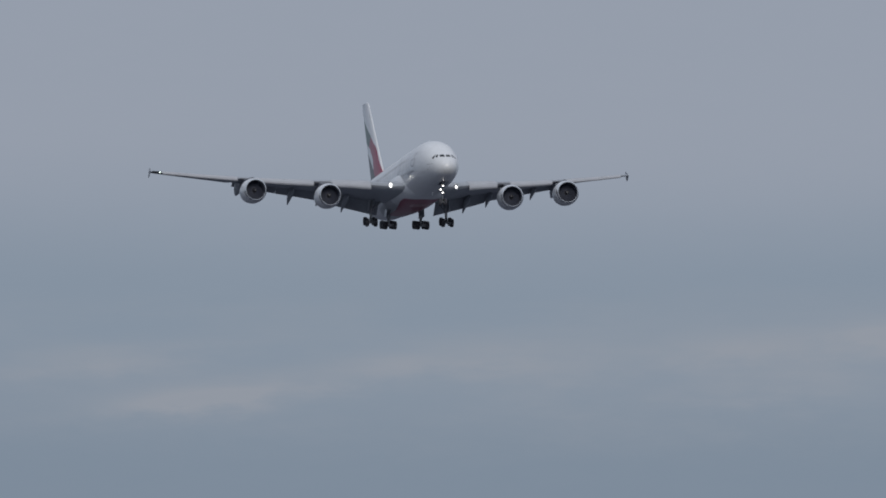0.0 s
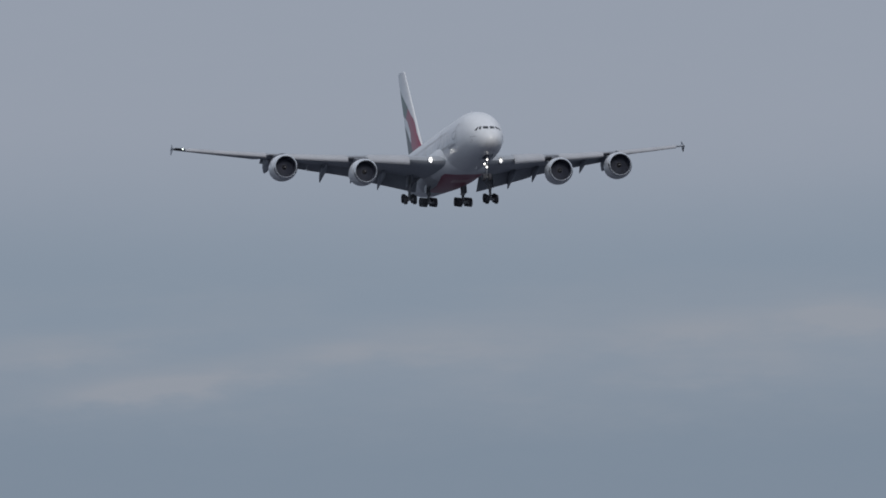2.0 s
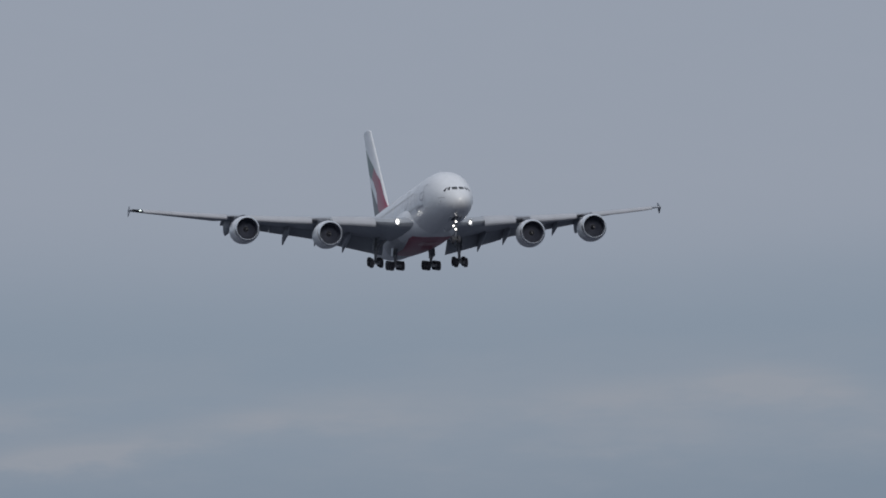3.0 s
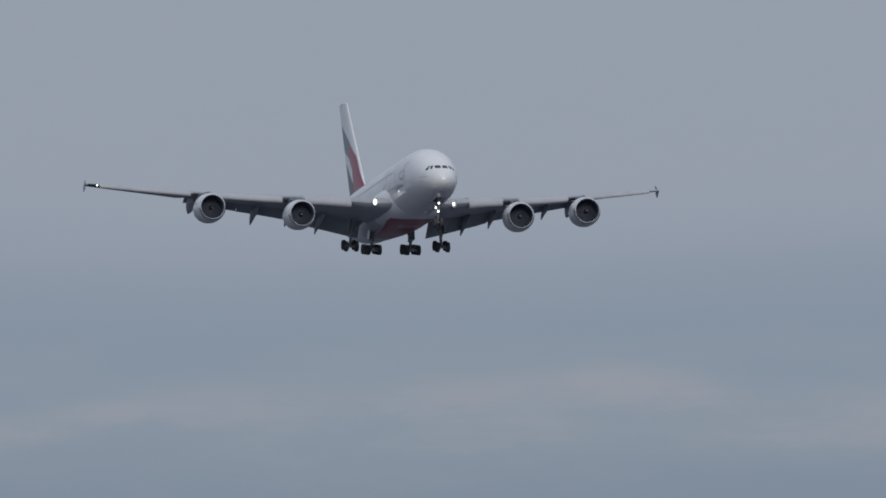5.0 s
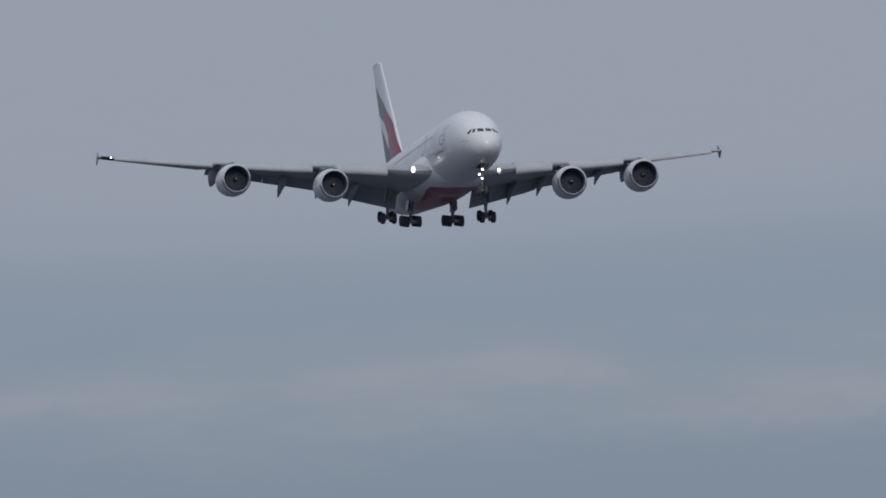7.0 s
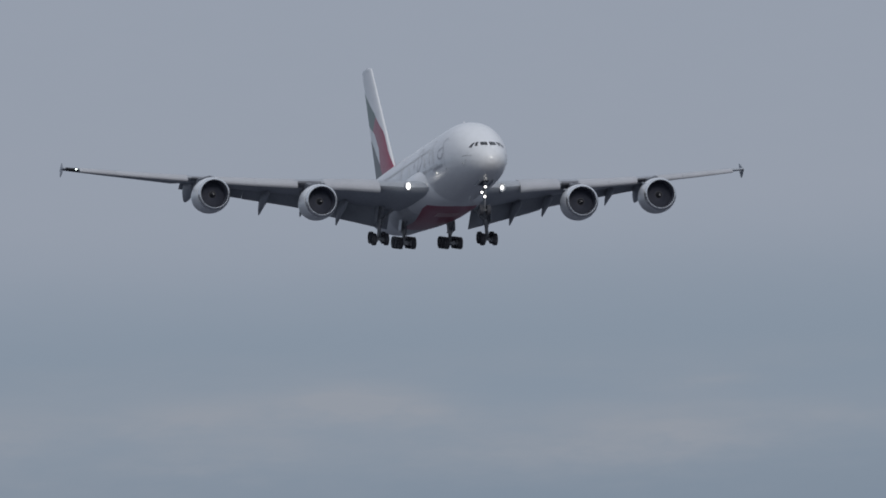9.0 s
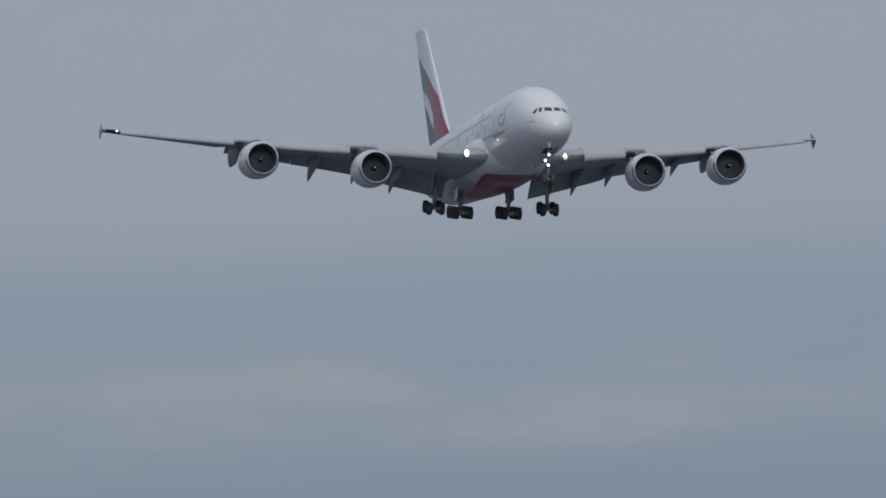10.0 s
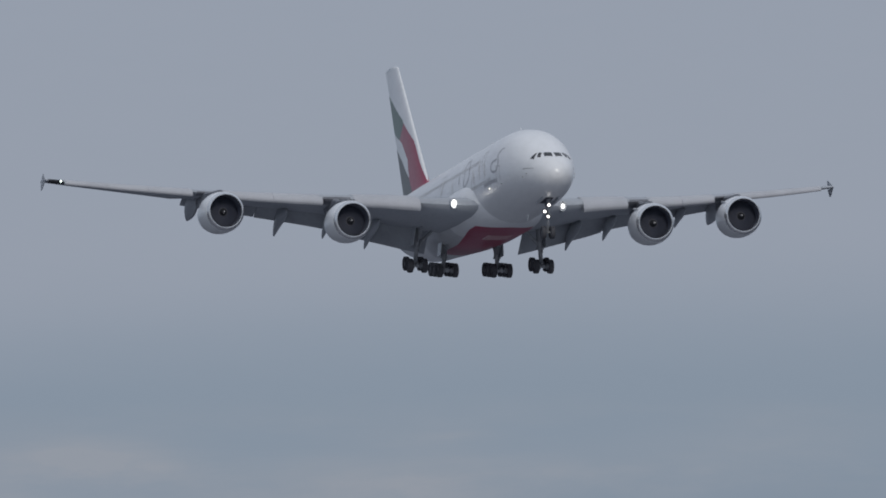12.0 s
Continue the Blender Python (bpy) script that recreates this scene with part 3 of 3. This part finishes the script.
def build_main_gear(plane, at, top, axles, track, tilt, brace):
    """A bogie gear: at is the bogie's middle, top the strut's upper end."""
    at, top = Vector(at), Vector(top)
    bm = bmesh.new()
    tube(bm, top - at, (top - at) * 0.42, 0.33, 0.31, 16)
    tube(bm, (top - at) * 0.42, (0, 0, 0), 0.21, 0.21, 16)
    tube(bm, (top - at) * 0.44, (top - at) * 0.38, 0.38, 0.38, 16)
    tube(bm, (top - at) * 0.45, (top - at) * 0.98 + Vector(brace), 0.15, 0.18)
    tube(bm, (top - at) * 0.5, (top - at) * 0.95 + Vector((2.2, 0, 0)), 0.12, 0.14)
    tube(bm, (top - at) * 0.36 + Vector((-0.38, 0, 0)), (-0.62, 0, 0.35), 0.09, 0.07)
    tube(bm, (-0.62, 0, 0.35), (-0.15, 0, 0.0), 0.07, 0.08)
    gear = part("main_gear", bm, STEEL, plane, "lowered multi-wheel landing gear leg")
    gear.matrix_basis = Matrix.Translation(at)
    lean = (top - at)
    out = 1 if at.y > 0 else -1
    bm = bmesh.new()
    slab(bm, [lean * 0.98 + Vector((0.9, out * 0.42, 0)), lean * 0.46 + Vector((0.7, out * 0.50, 0)), lean * 0.46 + Vector((-0.7, out * 0.50, 0)), lean * 0.98 + Vector((-0.9, out * 0.42, 0))], 0.07)
    part("gear_door", bm, GREY, gear, "grey door plate on the gear leg")
    bm = bmesh.new()
    for k in range(5):
        h = 0.30 + 0.13 * k
        tube(bm, lean * h + Vector((0.30, 0.16, 0)), lean * (h + 0.13) + Vector((0.30, 0.16, 0)), 0.035, 0.035, 6)
    part("brake_hose", bm, DARK, gear)
    turn = Matrix.Rotation(radians(tilt), 3, "Y")
    half = (axles - 1) / 2
    bm = bmesh.new()
    tube(bm, turn @ Vector((1.7 * half + 0.15, 0, 0)), turn @ Vector((-1.7 * half - 0.15, 0, 0)), 0.20, 0.20, 14)
    for k in range(axles):
        mid = turn @ Vector(((k - half) * 1.7, 0, 0))
        tube(bm, mid + Vector((0, -track / 2, 0)), mid + Vector((0, track / 2, 0)), 0.12)
        for s in (-1, 1):
            tube(bm, mid + Vector((0, s * (track / 2 - 0.42), 0)), mid + Vector((0, s * (track / 2 - 0.16), 0)), 0.30, 0.30, 16)
    part("bogie_beam", bm, STEEL, gear)
    tyre_bm, rim_bm = wheel_mesh(0.70, 0.53)
    first = None
    for k in range(axles):
        for s in (-1, 1):
            place = turn @ Vector(((k - half) * 1.7, 0, 0)) + Vector((0, s * track / 2, 0))
            if first is None:
                tyre = part("tyre", tyre_bm, TYRE, gear, "black rubber tyre")
                rim = part("rim", rim_bm, RIM, gear)
                tyre.matrix_basis = rim.matrix_basis = Matrix.Translation(place)
                first = (tyre, rim)
            else:
                tagged(shared("tyre", first[0], gear, place), "black rubber tyre")
                shared("rim", first[1], gear, place)
    return gear


def build_nose_gear(plane):
    at, top = Vector((-4.4, 0.05, -6.75)), Vector((-3.6, 0.05, -2.85))
    bm = bmesh.new()
    tube(bm, top - at, (top - at) * 0.42, 0.20, 0.19, 14)
    tube(bm, (top - at) * 0.42, (0, 0, 0), 0.12, 0.12, 14)
    tube(bm, (0, -0.55, 0), (0, 0.55, 0), 0.10)
    tube(bm, (top - at) * 0.5, (-1.9, 0, 3.9), 0.10, 0.11)
    tube(bm, (top - at) * 0.42 + Vector((0.2, 0, 0)), (0.42, 0, 0.75), 0.06)
    tube(bm, (0.42, 0, 0.75), (0.1, 0, 0.1), 0.06)
    for z in NOSE_LAMPS:
        tube(bm, ((top - at) * (z[1] / 3.9)) + Vector((0, -0.02, 0)), ((top - at) * (z[1] / 3.9)) + Vector((0.25, z[0], 0)), 0.05)
    gear = part("nose_gear", bm, STEEL, plane, "lowered twin-wheel nose gear with lit lamps")
    gear.matrix_basis = Matrix.Translation(at)
    tyre_bm, rim_bm = wheel_mesh(0.63, 0.45)
    tyre, rim = part("tyre", tyre_bm, TYRE, gear, "black rubber tyre"), part("rim", rim_bm, RIM, gear)
    tyre.matrix_basis = rim.matrix_basis = Matrix.Translation((0, 0.42, 0))
    tagged(shared("tyre", tyre, gear, (0, -0.42, 0)), "black rubber tyre")
    shared("rim", rim, gear, (0, -0.42, 0))
    for y, z in NOSE_LAMPS:
        p = (top - at) * (z / 3.9) + Vector((0.30, y, 0))
        bm = bmesh.new()
        bmesh.ops.create_uvsphere(bm, u_segments=14, v_segments=8, radius=0.14, matrix=Matrix.Translation(p) @ Matrix.Diagonal((0.5, 1, 1, 1)))
        part("taxi_light", bm, LAMP, gear, "lit round lamp on the nose gear leg")
        bm = revolve([(0.03, 0.15), (0.05, 0.24), (-0.05, 0.25), (-0.25, 0.10), (-0.27, 0.02)], 16)
        bmesh.ops.translate(bm, vec=p, verts=bm.verts)
        part("lamp_housing", bm, DARK, gear)
    for s in (-1, 1):
        bm = bmesh.new()
        slab(bm, [(1.4, s * 0.72, 3.75), (1.4, s * 0.82, 3.05), (0.2, s * 0.82, 2.95), (0.2, s * 0.74, 3.65)], 0.05)
        slab(bm, [(0.0, s * 0.72, 3.65), (0.0, s * 0.80, 2.85), (-1.3, s * 0.80, 2.85), (-1.3, s * 0.74, 3.55)], 0.05)
        part("gear_door", bm, GREY, gear, "open grey nose gear door")
    # flat dark patch on the hull paints the shade of the gear bay
    bm = bmesh.new()
    hull_patch(bm, 3.0, 5.4, 172, 188, 6, 4, 0.015)
    part("gear_bay_shade", bm, DARK, plane, "flat dark patch painted as shade of the nose gear bay")


NOSE_LAMPS = ((-0.02, 2.52), (-0.40, 1.92), (-0.06, 1.45))


# ---- tail ----
def fin_edges(v):
    """Leading and trailing edge x aft and z at height v from 0 to 1."""
    lead = 52.5 + (66.3 - 52.5) * v - (0.5 * (1 - v / 0.1) if v < 0.1 else 0.0)
    return lead, 64.2 + (71.6 - 64.2) * v, 3.3 + (18.2 - 3.3) * v


def flag_colour(u, v):
    """Flowing flag bands on the fin: 0 white, 1 red, 2 green, 3 black. u runs back from the leading edge."""
    w = u + 0.015 * math.sin(v * 19)
    a = lerp_table([(0.0, 0.01), (0.22, 0.02), (0.42, 0.07), (0.61, 0.32), (0.84, 1.02)], v)[0]
    b = lerp_table([(0.0, 0.55), (0.18, 0.53), (0.31, 0.45), (0.45, 0.61), (0.56, 1.02)], v)[0]
    c = lerp_table([(0.0, 0.50), (0.18, 0.53), (0.32, 0.74), (0.44, 1.02)], v)[0]
    if w < a:
        return 0
    if w < b:
        return 1 if v < 0.50 + 0.22 * (0.6 - w) else 2
    return 3 if w > c else 0


def build_fin(plane):
    rows, cols = 150, 56
    bm = bmesh.new()
    for s in (-1, 1):
        rings = []
        for i in range(rows + 1):
            v = i / rows
            lead, trail, z = fin_edges(v)
            chord = trail - lead
            if v > 0.985:
                lead += (v - 0.985) * 60
            ring = []
            for j in range(cols + 1):
                u = (j / cols) ** 1.5
                t = 5 * 0.082 * (0.2969 * math.sqrt(u) - 0.126 * u - 0.3516 * u * u + 0.2843 * u ** 3 - 0.1036 * u ** 4)
                ring.append((-lead - u * (trail - lead), s * t * chord, z))
            rings.append(ring)
        loft(rings, bm, closed=False, caps=False, index=lambda i, j: flag_colour((((j + 0.5) / cols) ** 1.5), (i + 0.5) / rows))
    bmesh.ops.remove_doubles(bm, verts=bm.verts, dist=1e-4)
    edges = [e for e in bm.edges if e.is_boundary and all(abs(v.co.z - fin_edges(1)[2]) < 1e-4 for v in e.verts)]
    bmesh.ops.contextual_create(bm, geom=edges)
    fin = part("tail_fin", bm, [WHITE, RED, GREEN, BLACK], plane, "tall white fin with red, green and black flag bands")
    for s in (-1, 1):
        rings = []
        for k in range(9):
            v = k / 8
            lead, chord, z = 57.5 + 11.0 * v, 9.4 - 6.0 * v, 1.7 + 2.3 * v
            rings.append([(-lead + px, s * (1.2 + 14.0 * v), z + pz) for px, pz in foil(chord, 0.10, 10, 0.0)])
        part("tailplane", loft(rings), WHITE, plane)


# ---- hull ----
def build_hull(plane):
    stations = sorted({round(v, 3) for v in [-0.7, -0.67, -0.62, -0.55, -0.45, -0.3, -0.1, 0.15, 0.45, 0.8, 1.2, 1.6, 2.1, 2.6, 3.2, 3.8, 4.5, 5.3, 6.1, 7.0, 7.9, 8.9, 10.0, 11.0, 12, 13.2] + [14 + 1.5 * k for k in range(38)] + [70.6]})
    stations = [s for s in stations if s <= 70.6]
    n = 80

    def paint(i, j):
        angle = abs((j + 0.5) * 360 / n)
        return 1 if RED_FROM <= stations[i] <= 38.0 and 180 - RED_HALF < angle < 180 + RED_HALF else 0

    body = part("fuselage", loft([[hull_point(x, 360 * j / n) for j in range(n)] for x in stations], index=paint), [WHITE, RED], plane, "white double-deck fuselage with a red belly")
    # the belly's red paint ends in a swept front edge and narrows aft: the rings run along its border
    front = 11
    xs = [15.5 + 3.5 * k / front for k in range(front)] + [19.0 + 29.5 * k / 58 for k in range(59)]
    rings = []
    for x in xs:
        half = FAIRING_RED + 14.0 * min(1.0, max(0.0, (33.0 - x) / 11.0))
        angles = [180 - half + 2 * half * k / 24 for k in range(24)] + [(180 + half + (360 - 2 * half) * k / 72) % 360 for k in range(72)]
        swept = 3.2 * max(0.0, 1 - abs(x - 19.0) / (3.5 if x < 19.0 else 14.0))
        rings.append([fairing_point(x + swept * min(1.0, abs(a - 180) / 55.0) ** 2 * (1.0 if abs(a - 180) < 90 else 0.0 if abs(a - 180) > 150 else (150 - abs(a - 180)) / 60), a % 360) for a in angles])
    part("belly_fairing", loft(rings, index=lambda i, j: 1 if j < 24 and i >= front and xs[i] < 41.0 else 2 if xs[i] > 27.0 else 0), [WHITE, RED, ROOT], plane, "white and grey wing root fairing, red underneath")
    # cockpit windows: three panes to each side of the middle post
    for s in (-1, 1):
        for corners in COCKPIT:
            bm = bmesh.new()
            (x0, a0), (x1, a1), (x2, a2), (x3, a3) = corners
            rings = []
            for i in range(6):
                u = i / 5
                top, low = (x0 + (x1 - x0) * u, a0 + (a1 - a0) * u), (x3 + (x2 - x3) * u, a3 + (a2 - a3) * u)
                rings.append([hull_point(top[0] + (low[0] - top[0]) * k / 5, s * (top[1] + (low[1] - top[1]) * k / 5), 0.025) for k in range(6)])
            part("cockpit_window", loft(rings, bm, closed=False, caps=False), GLASS, body, "dark cockpit window pane")
    # big faded lettering on the upper deck, as plain strokes
    for s in (-1, 1):
        for paint_index, wide, line in GLYPHS:
            bm = bmesh.new()
            hull_stroke(bm, [(x, s * angle) for x, angle in line], wide)
            part("large_letter", bm, (LETTER, GOLD)[paint_index], body, "large faded curved stroke on the upper deck")
        bm = bmesh.new()
        for k in range(9):
            hull_patch(bm, 10.2 + 0.56 * k, 10.68 + 0.56 * k, s * 107, s * 101.5, 2, 2, 0.012)
        part("small_lettering", bm, LETTER, body, "short row of small grey bars")
        bm = bmesh.new()
        for k in range(10):
            hull_patch(bm, 1.4 + 0.2 * k, 1.56 + 0.2 * k, s * (81.5 + 0.9 * k), s * (79.8 + 0.9 * k), 1, 1, 0.012)
        part("small_lettering", bm, MARK, body, "thin grey bars below the cockpit windows")
        # cabin windows of both decks and door outlines
        bm = bmesh.new()
        for angle, x0, count in ((99, 12.5, 84), (62, 17.5, 74)):
            for k in range(count):
                x = x0 + 0.56 * k
                hull_patch(bm, x, x + 0.24, s * (angle + 2.6), s * (angle - 2.6), 1, 1, 0.010)
        tagged(part("cabin_windows", bm, SEAM, body, "two rows of tiny cabin windows"), kind="stuff")
        for x0, low, high in ((9.2, 108, 82), (19.0, 108, 82), (15.2, 72, 49), (33.0, 72, 49)):
            bm = bmesh.new()
            hull_patch(bm, x0, x0 + 0.07, s * low, s * high, 1, 8, 0.011)
            hull_patch(bm, x0 + 1.1, x0 + 1.17, s * low, s * high, 1, 8, 0.011)
            hull_patch(bm, x0, x0 + 1.17, s * (high + 0.8), s * high, 3, 1, 0.012)
            part("door_outline", bm, SEAM, body)
        # static ports and probes below the cockpit
        for x0, angle in ((2.6, 97), (3.4, 106), (9.0, 112)):
            bm = bmesh.new()
            p = hull_point(x0, s * angle)
            out = Vector((0.1, s * 0.9, -0.2)).normalized()
            tube(bm, p - out * 0.02, p + out * 0.10, 0.06, 0.04, 8)
            part("air_probe", bm, MARK, body)
        # wing inspection lamp on the side of the hull
        bm = bmesh.new()
        bmesh.ops.create_uvsphere(bm, u_segments=10, v_segments=6, radius=0.09, matrix=Matrix.Translation(hull_point(13.3, s * 112, 0.03)))
        part("wing_light", bm, FAINT, body, "small lit lamp on the hull side")
    # white lettering on the red belly, as plain bars
    for k in range(9):
        bm = bmesh.new()
        a0 = 157 + 5.2 * k
        loft([[fairing_point(x, a) + Vector((0, 0, -0.012)) for a in (a0, a0 + 1.6, a0 + 3.4)] for x in (23.6, 25.0, 26.6)], bm, closed=False, caps=False)
        part("belly_letter", bm, PINK, body, "pale bar of lettering on the red belly")
    # aerials on crown and belly
    for x, up, size in ((14.0, 1, 0.45), (26.0, 1, 0.5), (12.0, -1, 0.5)):
        bm = bmesh.new()
        p = hull_point(x, 0 if up > 0 else 180)
        slab(bm, [p + Vector((0.25, 0, -0.05 * up)), p + Vector((-0.15, 0, size * up)), p + Vector((-0.35, 0, size * up)), p + Vector((-0.4, 0, -0.05 * up))], 0.05)
        part("blade_aerial", bm, WHITE, body)


RED_FROM, RED_HALF, FAIRING_RED = 20.2, 30.0, 38.0
# panes from the middle post outwards: corners (x aft, angle), inner top, outer top, outer bottom, inner bottom
COCKPIT = [[(1.55, 3.0), (1.80, 24.5), (1.14, 30.0), (0.80, 5.5)], [(1.90, 28.0), (2.16, 34.5), (1.70, 47.0), (1.33, 42.0)], [(2.24, 37.0), (2.38, 42.5), (2.43, 60.5), (1.88, 57.0)]]
# flowing letter shapes along the upper deck: paint, width of the stroke, line of (x aft, angle)
GLYPHS = [(0, 0.24, [(8.8, 54), (9.3, 55), (9.7, 58), (10.2, 65), (9.75, 76), (10.2, 89), (11.5, 90), (12.15, 84), (12.0, 76), (11.0, 73), (10.2, 71)]),
          (1, 0.50, [(15.6, 68), (14.9, 80), (14.6, 92)]), (1, 0.40, [(17.9, 58), (17.3, 74), (16.8, 90)]), (1, 0.50, [(20.2, 70), (19.6, 80), (19.4, 90)]),
          (0, 0.22, [(22.9, 46), (24.0, 53), (23.5, 72), (23.6, 86), (22.5, 87), (21.4, 76), (22.1, 58), (22.9, 46)]),
          (0, 0.34, [(26.1, 59), (25.8, 70), (25.6, 80)]), (1, 0.50, [(28.9, 70), (28.5, 79), (28.3, 88)]), (1, 0.60, [(33.4, 58), (33.2, 72), (33.6, 86)])]


def build_airliner():
    plane = new("airliner")
    tagged(plane, "white four-engine double-deck airliner with gear and flaps down", "airplane")
    build_hull(plane)
    build_fin(plane)
    spinning = []
    for side in (-1, 1):
        build_wing(side, plane)
        for y, inlet, z in ENGINES:
            spinning.append(build_engine(side, y, inlet, z, plane))
        build_main_gear(plane, (-33.2, side * 6.3, -6.2), (-32.6, side * 6.0, -2.2), 2, 1.42, 14, (0.4, -side * 2.0, 0))
        build_main_gear(plane, (-36.6, side * 2.7, -6.25), (-36.2, side * 2.6, -3.4), 3, 1.53, 9, (-1.6, 0, 0))
    build_nose_gear(plane)
    return plane, spinning


ENGINES = ((15.0, 21.5, -3.40), (25.82, 29.3, -1.58))
airliner, fans = build_airliner()


# ---- what moves ----
def motions():
    """The approach in a straight line down a three degree slope; the fans windmill round."""
    def at(t):
        x, y, z = START
        a = radians(3.0)
        return Matrix.Translation((x, y - SPEED * t * math.cos(a), z - SPEED * t * math.sin(a)))

    rows = []
    for k in range(25):
        t = k * 0.5
        w = (t - 6) / 6
        yaw = smooth_table([(2.0 * i, a) for i, a in enumerate(HEADING)], t)[0]
        pitch, roll = PITCH[0] + PITCH[1] * w, ROLL[0] + ROLL[1] * w
        turn = Matrix.Rotation(radians(yaw), 4, "Z") @ Matrix.Rotation(radians(-pitch), 4, "Y") @ Matrix.Rotation(radians(roll), 4, "X")
        rows.append((t, at(t) @ turn))
    walk(airliner, rows)
    for number, (fan, place) in enumerate(fans):
        walk(fan, [(k * 0.1, place @ pose(0, 0, 0, (75.0 + number) * k, 0, 0)) for k in range(121)])


motions()
